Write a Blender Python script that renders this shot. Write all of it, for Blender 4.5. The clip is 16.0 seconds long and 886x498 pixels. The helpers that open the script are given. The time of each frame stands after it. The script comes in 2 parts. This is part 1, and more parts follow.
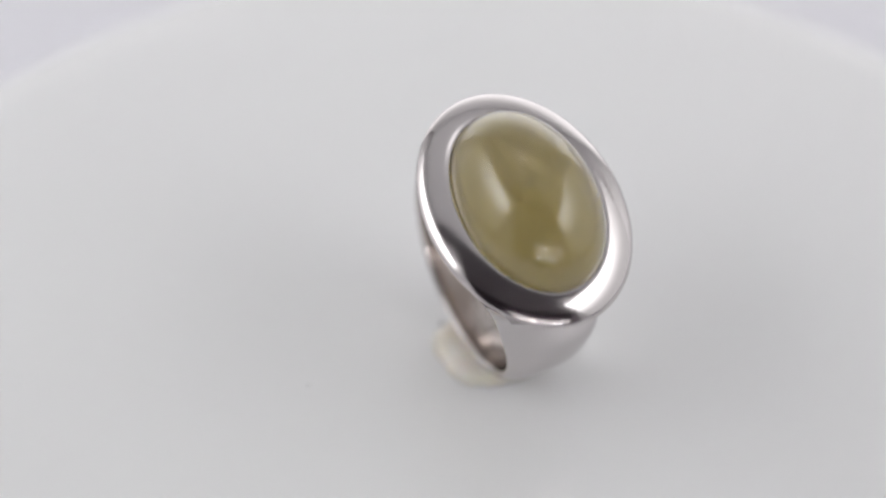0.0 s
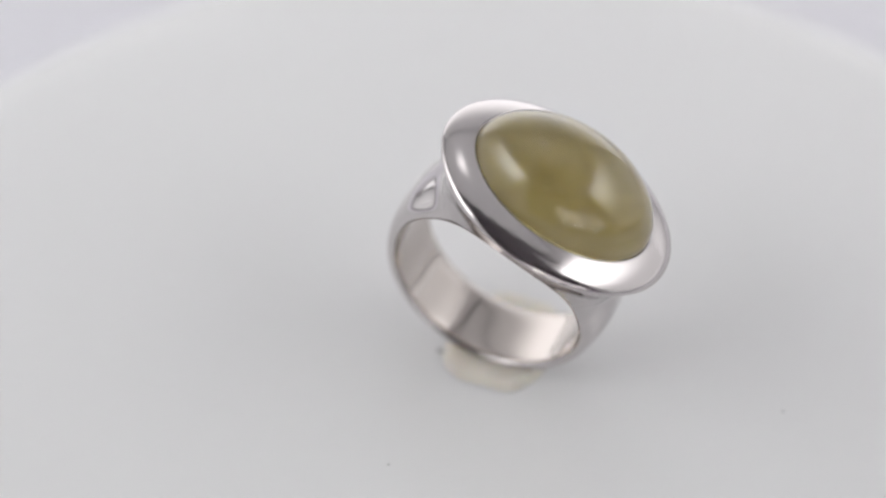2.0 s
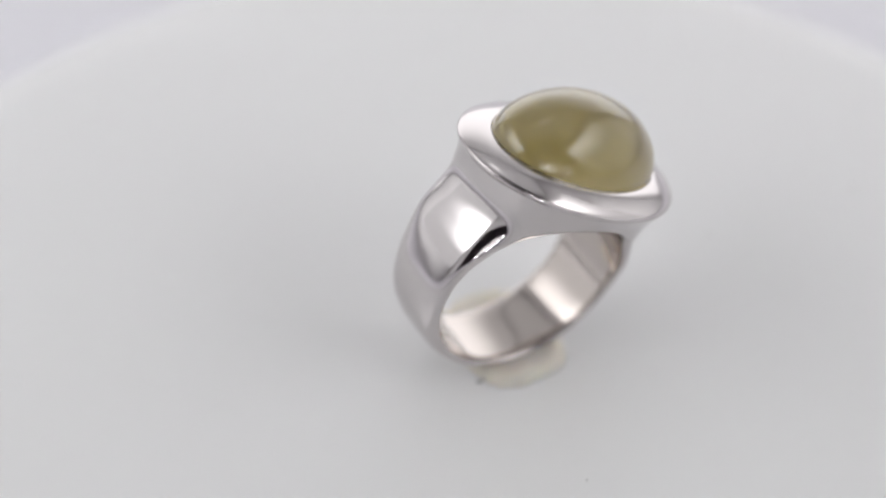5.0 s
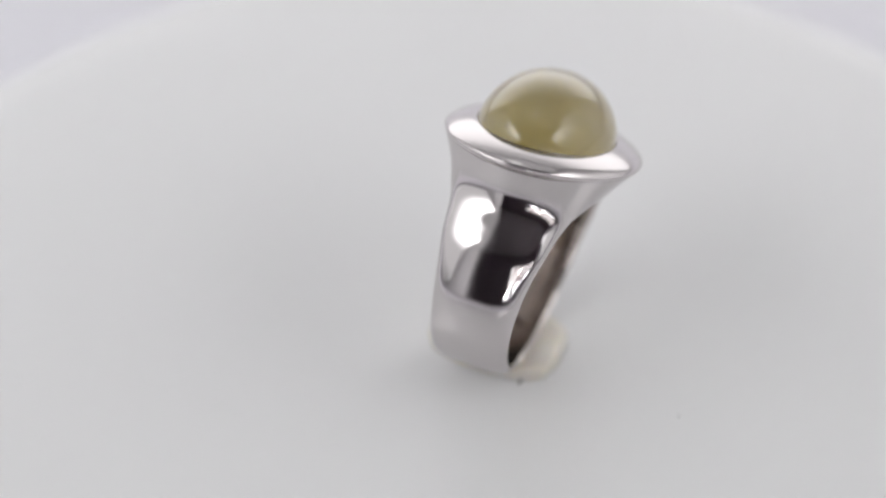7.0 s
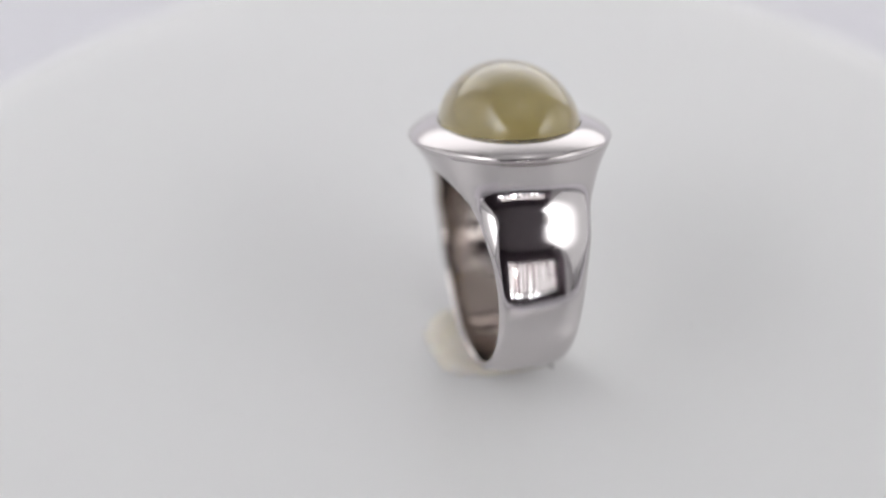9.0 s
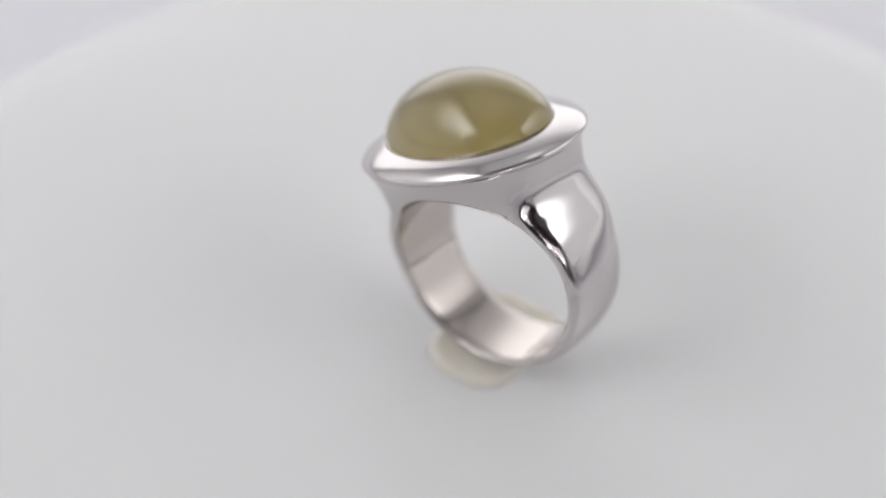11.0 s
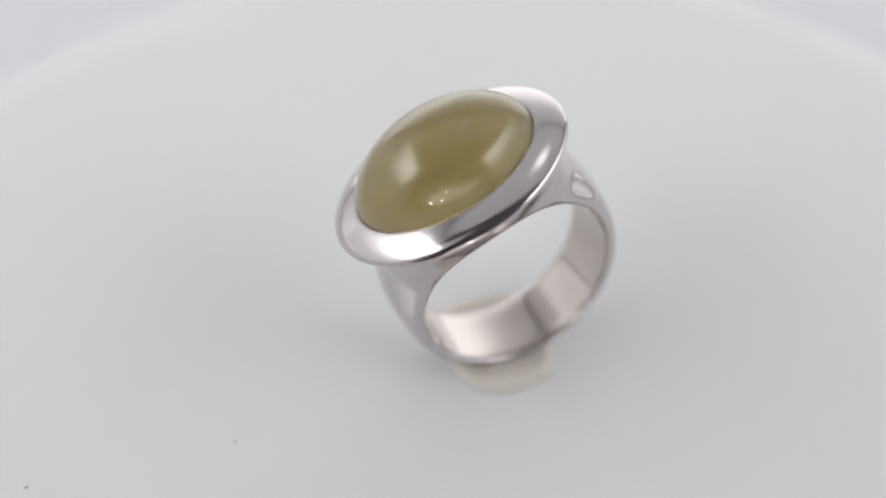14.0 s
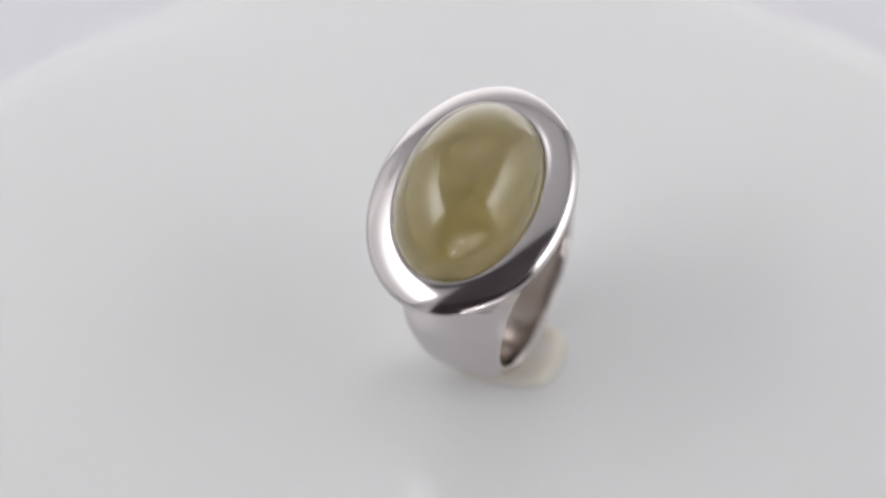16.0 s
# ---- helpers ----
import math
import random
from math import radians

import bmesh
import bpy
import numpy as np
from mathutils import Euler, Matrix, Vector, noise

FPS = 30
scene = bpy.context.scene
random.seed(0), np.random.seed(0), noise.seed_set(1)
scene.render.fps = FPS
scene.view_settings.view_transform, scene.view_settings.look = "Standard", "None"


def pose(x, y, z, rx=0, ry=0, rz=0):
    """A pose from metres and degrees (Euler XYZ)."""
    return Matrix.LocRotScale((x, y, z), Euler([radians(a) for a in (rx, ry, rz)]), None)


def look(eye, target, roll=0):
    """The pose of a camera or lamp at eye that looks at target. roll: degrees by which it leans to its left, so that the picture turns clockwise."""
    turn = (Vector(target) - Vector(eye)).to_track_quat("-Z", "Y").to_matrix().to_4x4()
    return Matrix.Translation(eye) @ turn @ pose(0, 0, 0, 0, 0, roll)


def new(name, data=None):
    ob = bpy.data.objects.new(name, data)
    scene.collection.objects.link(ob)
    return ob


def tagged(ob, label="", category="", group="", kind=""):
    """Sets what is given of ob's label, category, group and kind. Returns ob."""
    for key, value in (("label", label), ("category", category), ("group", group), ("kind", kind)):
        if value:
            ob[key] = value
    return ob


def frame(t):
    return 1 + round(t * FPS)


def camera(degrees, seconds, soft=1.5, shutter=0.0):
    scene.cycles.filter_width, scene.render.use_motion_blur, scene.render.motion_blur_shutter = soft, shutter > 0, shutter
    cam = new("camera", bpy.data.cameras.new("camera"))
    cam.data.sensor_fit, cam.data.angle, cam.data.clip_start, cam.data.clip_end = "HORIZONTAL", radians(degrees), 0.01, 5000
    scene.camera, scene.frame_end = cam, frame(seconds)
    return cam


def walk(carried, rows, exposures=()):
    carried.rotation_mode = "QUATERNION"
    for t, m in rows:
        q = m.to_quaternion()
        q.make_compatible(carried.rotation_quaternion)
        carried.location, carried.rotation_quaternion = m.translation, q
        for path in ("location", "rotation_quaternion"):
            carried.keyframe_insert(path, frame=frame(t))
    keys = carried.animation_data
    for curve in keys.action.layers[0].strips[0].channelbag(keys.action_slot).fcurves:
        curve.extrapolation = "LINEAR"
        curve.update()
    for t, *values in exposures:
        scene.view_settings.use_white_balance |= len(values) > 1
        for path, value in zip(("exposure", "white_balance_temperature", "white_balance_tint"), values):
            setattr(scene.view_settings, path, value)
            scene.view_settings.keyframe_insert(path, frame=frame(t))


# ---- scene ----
# Lengths of the ring and its stand are written in millimetres and scaled once.
MM = 0.001

# ---- camera: it stands still ----
EYE = (-0.0053043, -0.1073984, 0.1050662)
AIM = (-0.0053043, -0.0322400, 0.0391025)
cam = camera(30.0, 16.0, soft=2.4)
cam.data.dof.use_dof = True
cam.data.dof.focus_distance = 0.134
cam.data.dof.aperture_fstop = 9.5
cam.data.dof.aperture_blades = 0
view = look(EYE, AIM, 1.863)
walk(cam, [(0, view), (16, view)], exposures=[(0, 1.0), (16, 1.0)])


def turn(t):
    """Angle of the turntable in degrees."""
    u = (t - 8) / 8
    return math.degrees(-1.0897 + 0.3261 * t + 0.0987 * u * u + 0.0794 * u ** 3)


# ---- world: the dark room gives almost no light of its own ----
world = bpy.data.worlds.new("room_air")
world.use_nodes = True
world.node_tree.nodes["Background"].inputs[0].default_value = (0.05, 0.055, 0.065, 1)
world.node_tree.nodes["Background"].inputs[1].default_value = 0.3
scene.world = world

PANEL_POWER = 2.1
CLOTH_POWER = 0.32
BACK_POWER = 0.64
SIDE_POWER = 0.28
WINDOW_POWER = 2.0
ROOF_POWER = 0.10


# ---- materials ----
def material(name, colour, rough=0.5, metal=0.0):
    m = bpy.data.materials.new(name)
    m.use_nodes = True
    b = m.node_tree.nodes["Principled BSDF"]
    b.inputs["Base Color"].default_value = (*colour, 1)
    b.inputs["Roughness"].default_value = rough
    b.inputs["Metallic"].default_value = metal
    return m, m.node_tree, b


def grain(tree, bsdf, scale, low, high, socket="Base Color", coords="Object", detail=4.0):
    """Noise between two colours or values, fed into a socket."""
    tc = tree.nodes.new("ShaderNodeTexCoord")
    n = tree.nodes.new("ShaderNodeTexNoise")
    n.inputs["Scale"].default_value = scale
    n.inputs["Detail"].default_value = detail
    r = tree.nodes.new("ShaderNodeValToRGB")
    r.color_ramp.elements[0].position, r.color_ramp.elements[1].position = 0.3, 0.7
    r.color_ramp.elements[0].color = (*low, 1) if isinstance(low, tuple) else (low, low, low, 1)
    r.color_ramp.elements[1].color = (*high, 1) if isinstance(high, tuple) else (high, high, high, 1)
    tree.links.new(tc.outputs[coords], n.inputs["Vector"])
    tree.links.new(n.outputs["Fac"], r.inputs["Fac"])
    tree.links.new(r.outputs["Color"], bsdf.inputs[socket])
    return tc, n


def relief(tree, bsdf, scale, strength, distance, stretch=(1, 1, 1)):
    tc = tree.nodes.new("ShaderNodeTexCoord")
    mp = tree.nodes.new("ShaderNodeMapping")
    mp.inputs["Scale"].default_value = stretch
    n = tree.nodes.new("ShaderNodeTexNoise")
    n.inputs["Scale"].default_value = scale
    n.inputs["Detail"].default_value = 3
    b = tree.nodes.new("ShaderNodeBump")
    b.inputs["Strength"].default_value = strength
    b.inputs["Distance"].default_value = distance
    tree.links.new(tc.outputs["Object"], mp.inputs["Vector"])
    tree.links.new(mp.outputs["Vector"], n.inputs["Vector"])
    tree.links.new(n.outputs["Fac"], b.inputs["Height"])
    tree.links.new(b.outputs["Normal"], bsdf.inputs["Normal"])


silver, tree, bsdf = material("polished_silver", (0.61, 0.58, 0.58), 0.06, 1.0)
grain(tree, bsdf, 260.0, 0.08, 0.13, "Roughness")
relief(tree, bsdf, 350.0, 0.05, 0.00008)

bezel_silver, tree, bsdf = material("hand_polished_silver", (0.61, 0.575, 0.572), 0.16, 1.0)
grain(tree, bsdf, 220.0, 0.11, 0.17, "Roughness")
relief(tree, bsdf, 350.0, 0.05, 0.00008)

# dim reflections inside the hole put into a darker, browner silver
satin, tree, bsdf = material("shaded_satin_inside", (0.57, 0.52, 0.49), 0.2, 1.0)
grain(tree, bsdf, 300.0, 0.09, 0.17, "Roughness")
relief(tree, bsdf, 900.0, 0.10, 0.00005, (1, 0.15, 1))

gem, tree, bsdf = material("olive_chalcedony", (0.5, 0.45, 0.2), 0.46)
grain(tree, bsdf, 130.0, (0.545, 0.475, 0.235), (0.645, 0.57, 0.29), detail=3.0)
bsdf.inputs["Subsurface Weight"].default_value = 1.0
bsdf.inputs["Subsurface Radius"].default_value = (1.0, 0.85, 0.4)
bsdf.inputs["Subsurface Scale"].default_value = 0.006
bsdf.inputs["Roughness"].default_value = 0.21
bsdf.inputs["Transmission Weight"].default_value = 0.93
bsdf.inputs["IOR"].default_value = 1.5
bsdf.inputs["Specular IOR Level"].default_value = 0.1
bsdf.inputs["Coat Weight"].default_value = 0.8
bsdf.inputs["Coat Roughness"].default_value = 0.03
bsdf.inputs["Coat IOR"].default_value = 1.52

# unseen pale reflector added under the stone to make it glow
reflector_white, tree, bsdf = material("pale_gem_reflector", (0.69, 0.62, 0.45), 0.7)
grain(tree, bsdf, 300.0, (0.65, 0.58, 0.41), (0.73, 0.66, 0.49))

plate, tree, bsdf = material("white_glossy_acrylic", (0.77, 0.77, 0.77), 0.15)
grain(tree, bsdf, 14.0, (0.760, 0.756, 0.760), (0.778, 0.778, 0.776))
bsdf.inputs["IOR"].default_value = 1.58

rim_white, tree, bsdf = material("white_plastic_rim", (0.78, 0.78, 0.80), 0.35)
grain(tree, bsdf, 40.0, (0.76, 0.76, 0.78), (0.79, 0.79, 0.81))

paper, tree, bsdf = material("white_backdrop_paper", (0.80, 0.79, 0.83), 0.8)
grain(tree, bsdf, 9.0, (0.78, 0.77, 0.815), (0.81, 0.80, 0.84))
relief(tree, bsdf, 600.0, 0.1, 0.0002)

cloth, tree, bsdf = material("white_tent_cloth", (0.82, 0.81, 0.81), 0.85)
grain(tree, bsdf, 20.0, (0.80, 0.79, 0.79), (0.83, 0.825, 0.825))

# roof's dimness put into the colour: a darker copy of the wall cloth
roof_cloth, tree, bsdf = material("dimmed_roof_cloth", (0.62, 0.615, 0.615), 0.85)
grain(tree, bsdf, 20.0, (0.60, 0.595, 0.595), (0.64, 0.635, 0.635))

wax, tree, bsdf = material("cream_mounting_wax", (0.76, 0.71, 0.62), 0.5)
bsdf.inputs["Subsurface Weight"].default_value = 0.5
bsdf.inputs["Subsurface Radius"].default_value = (1.0, 0.8, 0.45)
bsdf.inputs["Subsurface Scale"].default_value = 0.0008
grain(tree, bsdf, 380.0, (0.72, 0.675, 0.595), (0.80, 0.76, 0.69))
relief(tree, bsdf, 420.0, 0.5, 0.0004)

fibre, tree, bsdf = material("grey_dust", (0.16, 0.15, 0.14), 0.9)

wall_paint, tree, bsdf = material("room_paint", (0.5, 0.43, 0.5), 0.9)
grain(tree, bsdf, 3.0, (0.46, 0.39, 0.46), (0.54, 0.47, 0.54))

ceiling_paint, tree, bsdf = material("room_ceiling_paint", (0.6, 0.58, 0.62), 0.9)
grain(tree, bsdf, 3.0, (0.57, 0.55, 0.6), (0.63, 0.61, 0.65))

boards, tree, bsdf = material("dark_room_floor", (0.09, 0.07, 0.055), 0.6)
grain(tree, bsdf, 5.0, (0.07, 0.05, 0.04), (0.11, 0.09, 0.07))

black_metal, tree, bsdf = material("black_lamp_housing", (0.03, 0.03, 0.032), 0.5)

def lamp_cloth(name, inner, power):
    """Diffuser; painted glow peaks at top and inner edge (local x), fading outwards, down."""
    m, tree, bsdf = material(name, (0.25, 0.25, 0.25), 0.6)
    bsdf.inputs["Emission Color"].default_value = (0.992, 0.988, 0.996, 1)
    tc = tree.nodes.new("ShaderNodeTexCoord")
    sep = tree.nodes.new("ShaderNodeSeparateXYZ")
    tree.links.new(tc.outputs["Object"], sep.inputs["Vector"])
    fades = []
    for axis, start, end in (("X", -inner * 0.14, inner * 0.07), ("Y", -0.03, 0.085)):
        fade = tree.nodes.new("ShaderNodeMapRange")
        fade.interpolation_type = "SMOOTHSTEP"
        fade.inputs["From Min"].default_value, fade.inputs["From Max"].default_value = start, end
        tree.links.new(sep.outputs[axis], fade.inputs["Value"])
        fades.append(fade)
    both = tree.nodes.new("ShaderNodeMath")
    both.operation = "MULTIPLY"
    tree.links.new(fades[0].outputs["Result"], both.inputs[0])
    tree.links.new(fades[1].outputs["Result"], both.inputs[1])
    fall = tree.nodes.new("ShaderNodeMapRange")
    fall.inputs["To Min"].default_value, fall.inputs["To Max"].default_value = CLOTH_POWER, power
    tree.links.new(both.outputs[0], fall.inputs["Value"])
    tree.links.new(fall.outputs["Result"], bsdf.inputs["Emission Strength"])
    return m


glow_west = lamp_cloth("lamp_diffuser", 1, 1.14 * PANEL_POWER)
glow_east = lamp_cloth("lamp_diffuser", -1, 0.85 * PANEL_POWER)

roof_glow, tree, bsdf = material("roof_fill_glow", (0.5, 0.5, 0.5), 0.6)
bsdf.inputs["Emission Color"].default_value = (0.99, 0.985, 1.0, 1)
# even overhead fill added; small brighter spot for a lamp mirrored in the gem
tc = tree.nodes.new("ShaderNodeTexCoord")
mp = tree.nodes.new("ShaderNodeMapping")
mp.inputs["Scale"].default_value = (14.0, 14.0, 0.0)
ball = tree.nodes.new("ShaderNodeTexGradient")
ball.gradient_type = "SPHERICAL"
fall = tree.nodes.new("ShaderNodeMapRange")
fall.interpolation_type = "SMOOTHSTEP"
fall.inputs["To Min"].default_value, fall.inputs["To Max"].default_value = ROOF_POWER, 0.8
tree.links.new(tc.outputs["Object"], mp.inputs["Vector"])
tree.links.new(mp.outputs["Vector"], ball.inputs["Vector"])
tree.links.new(ball.outputs["Fac"], fall.inputs["Value"])
tree.links.new(fall.outputs["Result"], bsdf.inputs["Emission Strength"])

back_glow, tree, bsdf = material("back_fill_glow", (0.5, 0.5, 0.5), 0.6)
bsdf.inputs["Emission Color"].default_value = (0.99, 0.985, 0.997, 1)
# added fill: glow set strong low down, fading smoothly towards its upper edge
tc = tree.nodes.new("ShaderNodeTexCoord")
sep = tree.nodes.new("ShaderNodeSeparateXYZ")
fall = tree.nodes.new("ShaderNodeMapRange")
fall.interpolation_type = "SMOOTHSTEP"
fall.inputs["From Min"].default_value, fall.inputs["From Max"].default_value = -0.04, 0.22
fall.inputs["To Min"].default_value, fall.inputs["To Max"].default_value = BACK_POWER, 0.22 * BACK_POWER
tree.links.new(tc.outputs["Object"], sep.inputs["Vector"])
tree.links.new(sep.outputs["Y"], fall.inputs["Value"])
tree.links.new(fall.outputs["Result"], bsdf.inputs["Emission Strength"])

side_glow, tree, bsdf = material("side_fill_glow", (0.4, 0.4, 0.4), 0.6)
bsdf.inputs["Emission Color"].default_value = (0.992, 0.988, 0.996, 1)
# added fill, no lamp behind: glow bright in the middle, dim at the edges
tc = tree.nodes.new("ShaderNodeTexCoord")
mp = tree.nodes.new("ShaderNodeMapping")
mp.inputs["Location"].default_value = (0.0, 0.05, 0.0)
mp.inputs["Scale"].default_value = (4.2, 4.8, 0.0)
ball = tree.nodes.new("ShaderNodeTexGradient")
ball.gradient_type = "SPHERICAL"
fall = tree.nodes.new("ShaderNodeMapRange")
fall.inputs["To Min"].default_value, fall.inputs["To Max"].default_value = 0.3 * SIDE_POWER, 1.9 * SIDE_POWER
tree.links.new(tc.outputs["Object"], mp.inputs["Vector"])
tree.links.new(mp.outputs["Vector"], ball.inputs["Vector"])
tree.links.new(ball.outputs["Fac"], fall.inputs["Value"])
tree.links.new(fall.outputs["Result"], bsdf.inputs["Emission Strength"])

bulb_glow, tree, bsdf = material("bulb_glow", (0.8, 0.8, 0.8), 0.4)
bsdf.inputs["Emission Color"].default_value = (1.0, 0.95, 0.88, 1)
bsdf.inputs["Emission Strength"].default_value = 25.0

daylight, tree, bsdf = material("window_daylight", (0.2, 0.2, 0.2), 0.5)
tc = tree.nodes.new("ShaderNodeTexCoord")
mp = tree.nodes.new("ShaderNodeMapping")
mp.inputs["Scale"].default_value = (9.0, 1.0, 1.6)
n = tree.nodes.new("ShaderNodeTexNoise")
n.inputs["Scale"].default_value = 1.0
ramp = tree.nodes.new("ShaderNodeValToRGB")
for e, (at, c) in zip((ramp.color_ramp.elements[0], ramp.color_ramp.elements[1], ramp.color_ramp.elements.new(0.5), ramp.color_ramp.elements.new(0.43)),
                      ((0.36, (0.05, 0.04, 0.06)), (0.62, (0.80, 0.84, 1.0)), (0.50, (0.38, 0.35, 0.46)), (0.42, (0.17, 0.10, 0.11)))):
    e.position, e.color = at, (*c, 1)
tree.links.new(tc.outputs["Object"], mp.inputs["Vector"])
tree.links.new(mp.outputs["Vector"], n.inputs["Vector"])
tree.links.new(n.outputs["Fac"], ramp.inputs["Fac"])
tree.links.new(ramp.outputs["Color"], bsdf.inputs["Emission Color"])
bsdf.inputs["Emission Strength"].default_value = WINDOW_POWER

low_daylight, tree, bsdf = material("low_window_daylight", (0.2, 0.2, 0.2), 0.5)
bsdf.inputs["Emission Color"].default_value = (0.95, 0.97, 1.0, 1)
info = tree.nodes.new("ShaderNodeObjectInfo")
power = tree.nodes.new("ShaderNodeMapRange")
power.inputs["From Min"].default_value = 0.35
power.inputs["To Min"].default_value, power.inputs["To Max"].default_value = 0.2, 16.0
tree.links.new(info.outputs["Random"], power.inputs["Value"])
tree.links.new(power.outputs["Result"], bsdf.inputs["Emission Strength"])


# ---- mesh tools ----
def obj(name, verts, faces, mats, parent=None, label="", smooth=True, face_mat=None):
    me = bpy.data.meshes.new(name)
    me.from_pydata([tuple(v) for v in verts], [], faces)
    for m in mats if isinstance(mats, (list, tuple)) else (mats,):
        me.materials.append(m)
    me.update()
    bm = bmesh.new()
    bm.from_mesh(me)
    bmesh.ops.recalc_face_normals(bm, faces=bm.faces)
    bm.to_mesh(me)
    bm.free()
    for i, p in enumerate(me.polygons):
        p.use_smooth = smooth
        if face_mat:
            p.material_index = face_mat[i]
    ob = new(name, me)
    ob.parent = parent
    if label:
        ob["label"] = label
    return ob


def box(name, lo, hi, mat, parent=None, bevel=0.0, label=""):
    bm = bmesh.new()
    bmesh.ops.create_cube(bm, size=1.0)
    for v in bm.verts:
        v.co = Vector([(a + b) / 2 + c * (b - a) for a, b, c in zip(lo, hi, v.co)])
    if bevel:
        bmesh.ops.bevel(bm, geom=list(bm.edges), offset=bevel, segments=2, affect="EDGES")
    me = bpy.data.meshes.new(name)
    bm.to_mesh(me)
    bm.free()
    me.materials.append(mat)
    ob = new(name, me)
    ob.parent = parent
    if label:
        ob["label"] = label
    return ob


def grid_faces(rows, cols, wrap_rows=False, wrap_cols=False):
    out = []
    for i in range(rows if wrap_rows else rows - 1):
        for j in range(cols if wrap_cols else cols - 1):
            a, b = i, (i + 1) % rows
            c, d = j, (j + 1) % cols
            out.append((a * cols + c, b * cols + c, b * cols + d, a * cols + d))
    return out


def lathe(profile, steps):
    """Verts and faces of a profile of (radius, z) turned round z."""
    verts = []
    for i in range(steps):
        a = 2 * math.pi * i / steps
        verts += [(r * math.cos(a), r * math.sin(a), z) for r, z in profile]
    return verts, grid_faces(steps, len(profile), wrap_rows=True)


# ---- the light tent round the turntable ----
FLOOR = -0.022
box("floor", (-0.45, -0.30, FLOOR - 0.02), (0.45, 0.34, FLOOR), paper)
tagged(bpy.data.objects["floor"], "white paper sheet under the turntable", "floor", kind="structure")
TOP = 0.45
for name, lo, hi in (("wall_back", (-0.306, 0.34, FLOOR - 0.02), (0.306, 0.346, TOP)),
                     ("wall_left", (-0.306, -0.20, FLOOR), (-0.30, 0.34, TOP)),
                     ("wall_right", (0.30, -0.20, FLOOR), (0.306, 0.34, TOP)),
                     ("wall_front_left", (-0.306, -0.206, FLOOR), (-0.15, -0.20, TOP)),
                     ("wall_front_right", (0.21, -0.206, FLOOR), (0.306, -0.20, TOP))):
    tagged(box(name, lo, hi, cloth), "white cloth wall of the photo tent", "wall", kind="structure")
tagged(box("ceiling_tent", (-0.306, -0.13, TOP), (0.306, 0.346, TOP + 0.006), roof_cloth), "cloth roof of the light tent, toned down to reflect dim", "ceiling", kind="structure")


def light_panel(at, aim, x0, x1, low, high, shine, shell):
    """Lamp and added fill panels; face spans x0 to x1 across, low to high."""
    lamp = tagged(new("light_panel"), "unseen flat white panel glowing to light the tent", "lamp", group="photo lamps")
    lamp.matrix_world = look(at, aim)
    box("housing", (x0 - 0.004, low - 0.004, 0.003), (x1 + 0.004, high + 0.004, 0.022), shell, lamp, 0.002)
    box("diffuser", (x0, low, -0.001), (x1, high, 0.002), shine, lamp, label="glowing white diffuser")
    return lamp


light_panel((-0.198, -0.024, 0.112), (0, 0, 0.012), -0.125, 0.135, -0.10, 0.095, glow_west, rim_white)
light_panel((0.198, -0.024, 0.112), (0, 0, 0.012), -0.135, 0.125, -0.10, 0.095, glow_east, rim_white)
# no lamp there: glowing panel added to stand for the bright back wall
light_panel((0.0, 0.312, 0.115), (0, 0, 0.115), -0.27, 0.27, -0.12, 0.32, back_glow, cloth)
# side wall fills added to lift the shade round the ring
light_panel((-0.275, 0.05, 0.115), (0, 0.05, 0.115), -0.22, 0.22, -0.12, 0.08, side_glow, cloth)
light_panel((0.275, 0.05, 0.115), (0, 0.05, 0.115), -0.22, 0.22, -0.12, 0.08, side_glow, cloth)
# roof fill added to light the plate from above
light_panel((0.0, 0.09, TOP - 0.024), (0, 0.0901, 0), -0.26, 0.26, -0.20, 0.19, roof_glow, cloth)

# ---- the dark room in front of the tent ----
tagged(box("room_floor", (-2.0, -2.4, -0.80), (2.0, 1.2, -0.75), boards), "dark wooden floor of the room", "floor", kind="structure")
tagged(box("ceiling", (-2.0, -2.4, 1.70), (2.0, 1.2, 1.75), ceiling_paint), "grey room ceiling", "ceiling", kind="structure")
for name, lo, hi in (("wall_west", (-2.05, -2.4, -0.75), (-2.0, 1.2, 1.70)), ("wall_east", (2.0, -2.4, -0.75), (2.05, 1.2, 1.70)),
                     ("wall_north", (-2.05, 1.2, -0.80), (2.05, 1.25, 1.75)), ("wall_south", (-2.05, -2.45, -0.80), (2.05, -2.4, 1.75))):
    tagged(box(name, lo, hi, wall_paint), "mauve-grey painted room wall in shade", "wall", kind="structure")


def room_window(name, x0, x1, z0, z1, bars):
    win = tagged(new(name), "wide bright window with a low row of small panes", "window", kind="structure")
    win.location = (x0, -2.4, z0)
    w, h = x1 - x0, z1 - z0
    low = 0.16 * h
    for i in range(bars):
        a, b = w * i / bars, w * (i + 1) / bars
        box("pane", (a + 0.03, 0.001, low + 0.03), (b - 0.03, 0.01, h), daylight, win)
        box("low_pane", (a + 0.05, 0.001, 0.03), (b - 0.05, 0.01, low - 0.03), low_daylight, win)
    for i in range(bars + 1):
        x = w * i / bars
        box("glazing_bar", (x - 0.03, 0.01, 0), (x + 0.03, 0.04, h), black_metal, win)
    for z in (0, low, h):
        box("window_frame", (-0.04, 0.012, z - 0.03), (w + 0.04, 0.05, z + 0.03), black_metal, win)


room_window("window_1", -0.35, 1.9, 0.02, 0.9, 9)
tagged(box("table_top", (-0.47, -0.32, FLOOR - 0.05), (0.47, 0.36, FLOOR - 0.021), boards), "dark table under the tent", "table")
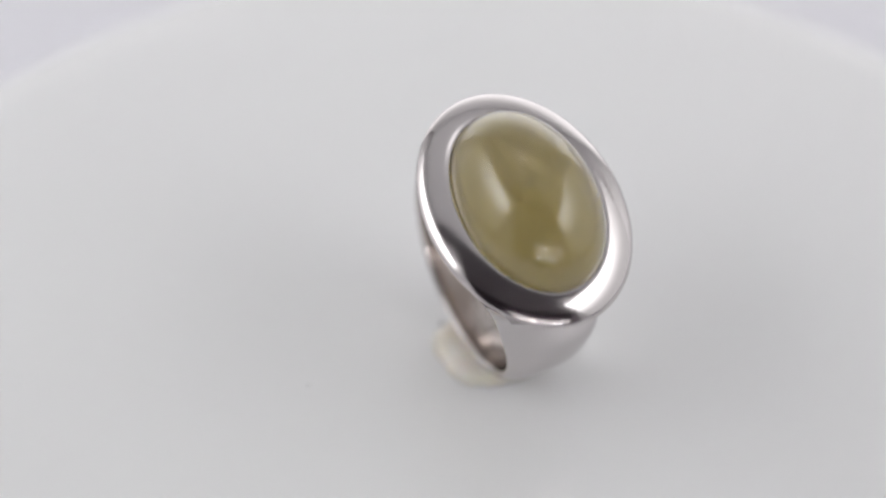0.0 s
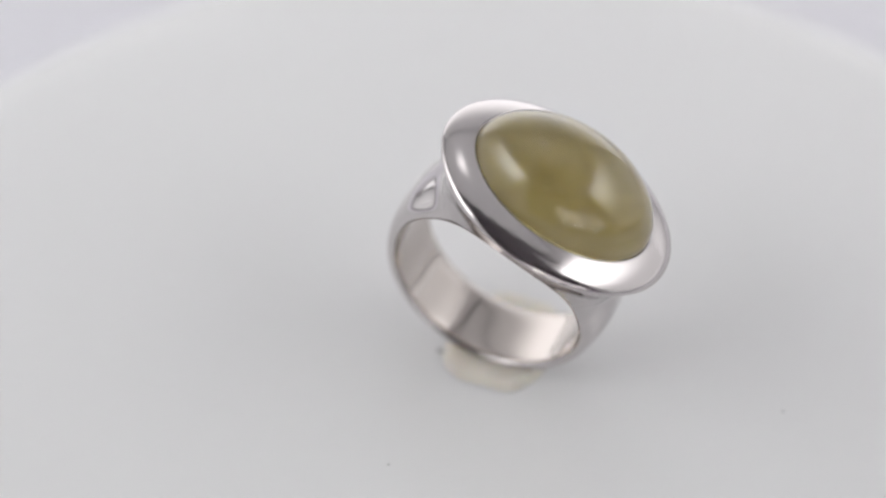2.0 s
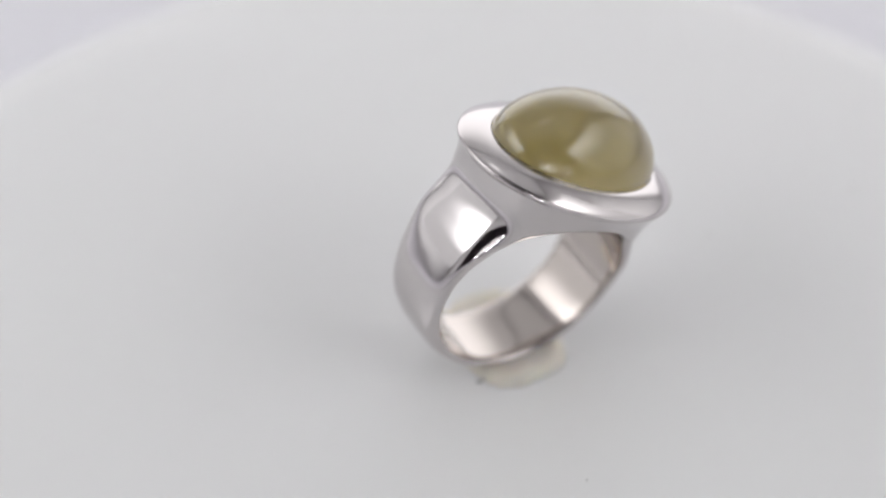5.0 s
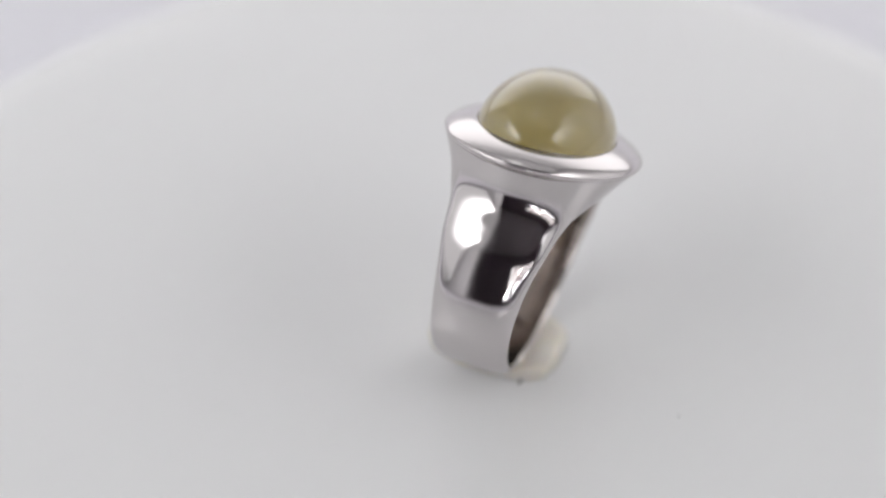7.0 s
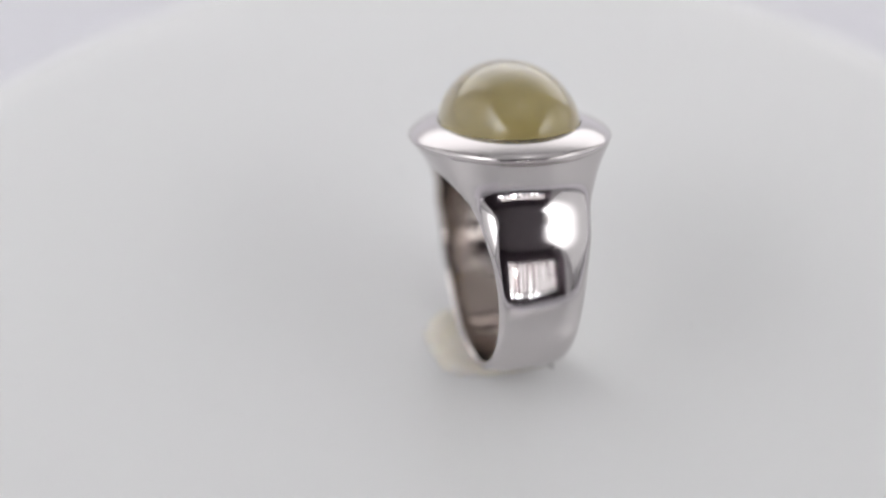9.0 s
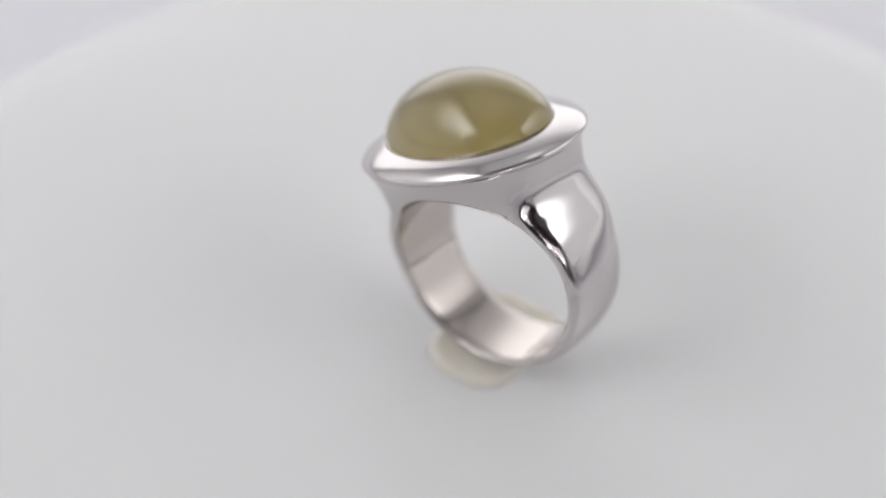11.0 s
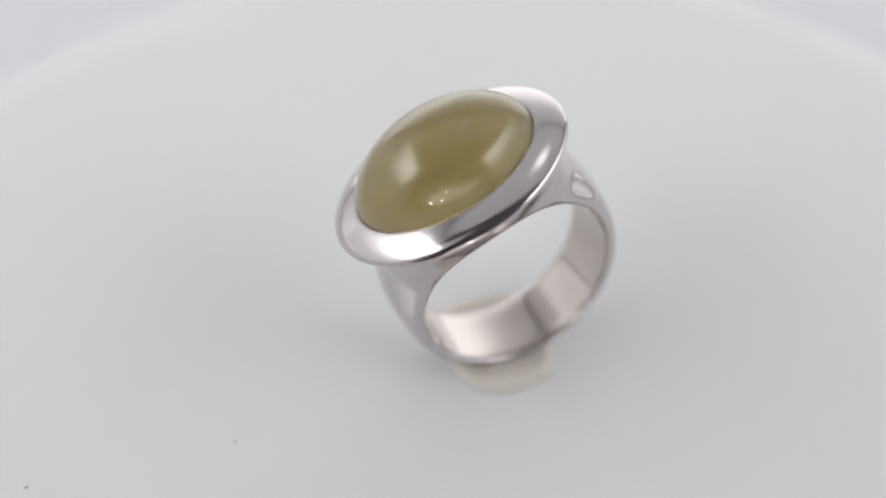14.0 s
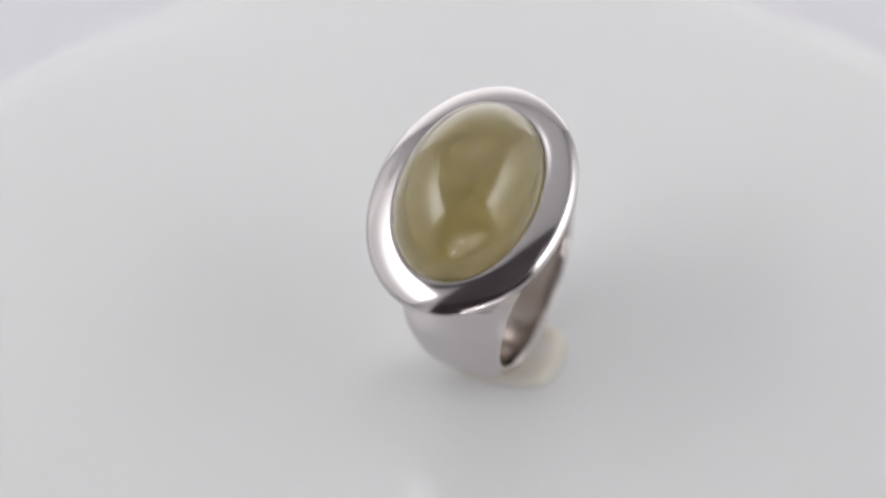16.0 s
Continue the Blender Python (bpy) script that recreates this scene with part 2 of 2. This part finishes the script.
for x in (-0.42, 0.42):
    for y in (-0.28, 0.32):
        box("leg", (x - 0.02, y - 0.02, -0.75), (x + 0.02, y + 0.02, FLOOR - 0.05), boards, bpy.data.objects["table_top"])


def pendant_lamp(x, y, z):
    lamp = tagged(new("pendant_lamp"), "small bare bulb hanging on a thin black cord", "lamp")
    lamp.location = (x, y, z)
    v, f = lathe([(0.0, -0.045), (0.018, -0.040), (0.03, -0.02), (0.034, 0.0), (0.028, 0.022), (0.016, 0.045), (0.0, 0.046)], 20)
    obj("bulb", v, f, bulb_glow, lamp, "glowing clear bulb")
    v, f = lathe([(0.0, 0.045), (0.018, 0.045), (0.018, 0.09), (0.006, 0.10), (0.0, 0.10)], 16)
    obj("socket", v, f, black_metal, lamp)
    v, f = lathe([(0.0, 0.10), (0.004, 0.10), (0.004, 1.70 - z), (0.0, 1.70 - z)], 8)
    obj("cord", v, f, black_metal, lamp)


pendant_lamp(0.24, -2.25, 0.55)


# ---- turntable ----
def build_turntable():
    base = tagged(new("turntable"), "round white glossy turntable plate turning slowly", "turntable")
    R = 65.0
    prof = [(0.0, 0.0), (20, 0.0), (45, 0.0), (60, 0.0), (R - 0.8, 0.0), (R - 0.35, -0.12), (R - 0.1, -0.4), (R, -0.8), (R, -3.2), (R - 0.6, -3.8), (R - 3, -4.0), (0, -4.0)]
    v, f = lathe([(r * MM, z * MM) for r, z in prof], 128)
    obj("plate", v, f, plate, base)
    prof = [(0, -4.02), (56, -4.02), (58, -5), (60, -21.0), (59, -22.0), (0, -22.0)]
    v, f = lathe([(r * MM, z * MM) for r, z in prof], 96)
    obj("base", v, f, rim_white, base, "white plastic base")
    return base


turntable = build_turntable()


# ---- the ring ----
LEAN, TILT = 0.4368, 0.0503
CENTRE = Vector((0.212, -0.812, 9.941))
SEAT = Matrix.Translation(CENTRE * MM) @ Matrix.Rotation(TILT, 4, "X") @ Matrix.Rotation(LEAN, 4, "Y") @ Matrix.Scale(MM, 4)
HOLE = 8.72                       # radius of the finger hole
HEAD = 11.2                       # height of the bezel's edge over the hole's centre
BEZ_A, BEZ_B = 10.75, 8.42        # half axes of the bezel's edge
GEM_A, GEM_B, GEM_UP, DOME = 8.16, 5.78, 0.88, 5.0


def seated(points):
    return [SEAT @ Vector(p) for p in points]


def smooth01(u):
    u = min(1.0, max(0.0, u))
    return u * u * (3 - 2 * u)


def curve_through(points, z):
    """Smooth value at z through (z, value) knots, flat beyond the ends."""
    if z <= points[0][0]:
        return points[0][1]
    if z >= points[-1][0]:
        return points[-1][1]
    for i in range(len(points) - 1):
        (z0, v0), (z1, v1) = points[i], points[i + 1]
        if z <= z1:
            m0 = 0.0 if i == 0 else (v1 - points[i - 1][1]) / (z1 - points[i - 1][0])
            m1 = (v1 - v0) / (z1 - z0) if i + 2 == len(points) else (points[i + 2][1] - v0) / (points[i + 2][0] - z0)
            h = z1 - z0
            u = (z - z0) / h
            return ((2 * u ** 3 - 3 * u * u + 1) * v0 + (u ** 3 - 2 * u * u + u) * h * m0
                    + (3 * u * u - 2 * u ** 3) * v1 + (u ** 3 - u * u) * h * m1)


FLARE = 0.45                      # outward slope of the shoulder under the bezel
CUT = 10.75                       # height at which the head ends under the bezel
WIDTHS = ((-9.0, 3.42), (-4.0, 3.52), (-1.6, 3.68), (0.8, 3.95), (3.1, 4.38), (5.5, 5.1), (7.8, 6.35), (9.2, 7.2), (10.5, 8.1))
SHOULDER = ((0.0, 10.25), (3.0, 10.1), (5.0, 9.5), (6.5, 8.95), (7.4, 8.8), (8.2, 8.88), (9.0, 9.17), (10.75, 9.95))


def half_width(z):
    """Half width of the band at a height over the hole's centre; it flares up into the head."""
    return curve_through(WIDTHS, z)


def hole_radius(phi):
    """The finger hole, a little flattened under the head."""
    return HOLE - 0.5 * smooth01((math.cos(phi) - 0.2) / 0.8)


def section_power(z):
    """How square the band's section is: round on the shank, squarer on the shoulders."""
    return curve_through(((-6.0, 2.9), (-2.0, 2.5), (3.0, 2.3), (5.0, 2.2), (7.0, 1.95), (8.5, 1.75), (10.5, 1.9)), z)


def head_plan(x, z):
    """Narrowing of the head towards its ends, so that its plan follows the oval bezel."""
    return 1 + (math.sqrt(max(0.0, 1 - (x / 10.9) ** 2)) - 1) * smooth01((z - 3.0) / 9.0)


def shoulder_x(z):
    """Half length of the ring at a height; above the cut it goes on at the slope of the flare."""
    return curve_through(SHOULDER, z) + FLARE * max(0.0, z - CUT)


def outer_radius(phi):
    """How far the band reaches from the hole's centre, phi from the head."""
    if phi >= math.pi / 2:
        return 9.82 + (SHOULDER[0][1] - 9.82) * smooth01((math.pi - phi) / (math.pi * 0.5))
    low, high = 8.0, 60.0
    for _ in range(50):
        r = (low + high) / 2
        if r * math.sin(phi) < shoulder_x(r * math.cos(phi)):
            low = r
        else:
            high = r
    return low


N_IN, N_OUT = 10, 28


def band_rows():
    edge = math.atan2(SHOULDER[-1][1], CUT)
    half = [edge * (1 - (1 - i / 36) ** 2.6) for i in range(36)] + [edge + (math.pi - edge) * i / 72 for i in range(73)]
    angles = half + [2 * math.pi - a for a in half[-2:0:-1]]
    rows = []
    for a in angles:
        phi = min(a, 2 * math.pi - a)
        sgn = 1 if a <= math.pi else -1
        s1, c1 = math.sin(phi), math.cos(phi)
        R = outer_radius(phi)
        lim = CUT / c1 if phi < edge + 1e-6 else R
        hole = hole_radius(phi)
        wi = half_width(hole * c1) * head_plan(hole * s1, hole * c1)
        pts = []
        for k in range(N_IN + 1):
            u = k / N_IN
            pts.append((hole + 0.10 * u ** 6, (wi - 0.14) * u))
        # flank and outer face, a rounded section that ends at the middle of the crown or under the bezel
        smax = min(1.0, (lim - hole) / (R - hole))
        for k in range(1, N_OUT + 1):
            s = smax * math.sin(math.pi / 2 * k / (N_OUT + (0 if smax < 0.9999 else 1))) ** 0.77
            r = min(lim, hole + 0.18 * (1 - s / smax) + (R - hole) * s)
            p = section_power(r * c1)
            y = half_width(r * c1) * head_plan(r * s1, r * c1) * max(0.0, 1 - s ** p) ** (1 / p)
            pts.append((r, y))
        pts.append((lim, 0.0))
        full = pts + [(r, -y) for r, y in pts[-2:0:-1]]
        rows.append([(sgn * r * s1, y + 0.024 * (10 - r * c1), r * c1) for r, y in full])
    return rows


def build_band(parent):
    rows = band_rows()
    cols = len(rows[0])
    verts = seated([p for row in rows for p in row])
    faces = grid_faces(len(rows), cols, True, True)
    mats = [1 if j < N_IN or j >= cols - N_IN else 0 for _ in rows for j in range(cols)]
    return obj("band", verts, faces, [silver, satin], parent, "polished silver band with flared shoulders", face_mat=mats)


def build_bezel(parent):
    # offset inwards from the edge, height over the edge
    prof = [(2.9, -1.3), (1.6, -1.22), (0.85, -1.0), (0.35, -0.70), (0.10, -0.48), (0.0, -0.31), (0.04, -0.18), (0.16, -0.04), (0.40, 0.16),
            (0.8, 0.38), (1.2, 0.565), (1.6, 0.71), (2.0, 0.82), (2.3, 0.885), (2.47, 0.905), (2.56, 0.89), (2.62, 0.82), (2.66, 0.4), (2.9, -1.3)]
    verts, n = [], 128
    for i in range(n):
        a = 2 * math.pi * i / n
        for d, h in prof:
            verts.append(((BEZ_A - d) * math.cos(a), (BEZ_B - d) * math.sin(a), HEAD + h))
    return obj("bezel", seated(verts), grid_faces(n, len(prof), True), bezel_silver, parent, "wide polished silver oval bezel")


def build_gem(parent):
    verts, n, m = [], 96, 32
    for i in range(n):
        a = 2 * math.pi * i / n
        verts.append((GEM_A * 0.98 * math.cos(a), GEM_B * 0.98 * math.sin(a), HEAD - 0.3))
        for k in range(m + 1):
            e = math.pi / 2 * k / m
            c = max(0.0008, math.cos(e))
            w = 1 - 0.035 * math.sin(2 * e) ** 2
            verts.append((GEM_A * c * w * math.cos(a), GEM_B * c * w * math.sin(a), HEAD + GEM_UP - 0.1 + (DOME + 0.1) * math.sin(e)))
    faces = grid_faces(n, m + 2, True)
    faces.append(tuple(i * (m + 2) for i in range(n)))
    faces.append(tuple(i * (m + 2) + m + 1 for i in range(n)))
    return obj("gemstone", seated(verts), faces, gem, parent, "translucent olive green oval cabochon")


# hidden dish added so that light glows back through the stone
def build_reflector(parent):
    verts, n = [], 64
    prof = ((0.0006, -0.24), (0.93, -0.22), (0.962, 0.3), (0.945, 0.32), (0.9, 0.02), (0.84, -0.12), (0.7, -0.16), (0.0006, -0.16))
    for r, h in prof:
        for i in range(n):
            a = 2 * math.pi * i / n
            verts.append((GEM_A * r * math.cos(a), GEM_B * r * math.sin(a), HEAD + h))
    faces = grid_faces(len(prof), n, True, True)
    return obj("gem_reflector", seated(verts), faces, reflector_white, parent, "unseen pale reflector added under the stone for glow")


ring = tagged(new("ring"), "polished silver ring with an olive cabochon, leaning on wax", "ring")
build_band(ring)
build_bezel(ring)
build_gem(ring)
build_reflector(ring)


# ---- the wax pad that holds the ring ----
def build_pad():
    verts, n = [], 72
    prof = [(0.0, 0.5), (0.45, 0.52), (0.68, 0.58), (0.8, 0.72), (0.86, 0.78), (0.92, 0.66), (0.97, 0.38), (1.0, 0.12), (1.02, 0.0), (0.0, 0.0)]
    for i in range(n):
        a = 2 * math.pi * i / n
        wob = 1 + 0.05 * noise.noise((math.cos(a) * 1.4, math.sin(a) * 1.4, 0.3)) + 0.02 * noise.noise((math.cos(a) * 5, math.sin(a) * 5, 1.3))
        for r, z in prof:
            c, q = math.cos(a), math.sin(a)
            square = (abs(c) ** 2.7 + abs(q) ** 2.7) ** (-1 / 2.7)
            verts.append(((0.6 + 4.75 * r * wob * square * c) * MM, (0.1 + 6.1 * r * wob * square * q) * MM, 0.8 * z * MM))
    return tagged(obj("wax_pad", verts, grid_faces(n, len(prof), True), wax), "flat cream wax pad under the ring", "wax pad")


pad = build_pad()


# ---- dust on the plate ----
def dust(radius, angle, length, width, label):
    verts, n = [], 8
    a = math.radians(angle)
    at = Vector((radius * math.cos(a), radius * math.sin(a), 0))
    for i in range(n):
        u = i / (n - 1) * 2 - 1
        for k in range(6):
            b = 2 * math.pi * k / 6
            w = width * math.sqrt(max(0.05, 1 - u * u))
            verts.append((at + Vector((u * length + w * math.cos(b) * 0.2, 0.15 * length * u * u + w * math.cos(b), w * 0.9 + w * 0.8 * math.sin(b)))) * MM)
    faces = grid_faces(n, 6, False, True) + [tuple(range(6)), tuple((n - 1) * 6 + k for k in range(6))]
    return tagged(obj("dust_speck", verts, faces, fibre), label, "dust", group="dust on the turntable")


specks = [dust(26.0, 6.4, 0.13, 0.07, "tiny grey dust speck on the white plate"),
          dust(43.3, 1.9, 0.22, 0.06, "short dark fibre lying on the white plate"),
          tagged(dust(5.5, 222.0, 0.42, 0.13, "small grey-brown crumb beside the wax pad"), category="wax crumb"),
          dust(17.9, 262.5, 0.10, 0.06, "tiny grey dust speck on the white plate")]


# ---- what turns ----
def motions():
    times = [0.5 * i for i in range(33)]
    for thing in (turntable, ring, pad, *specks):
        walk(thing, [(t, pose(0, 0, 0, 0, 0, turn(t))) for t in times])


motions()
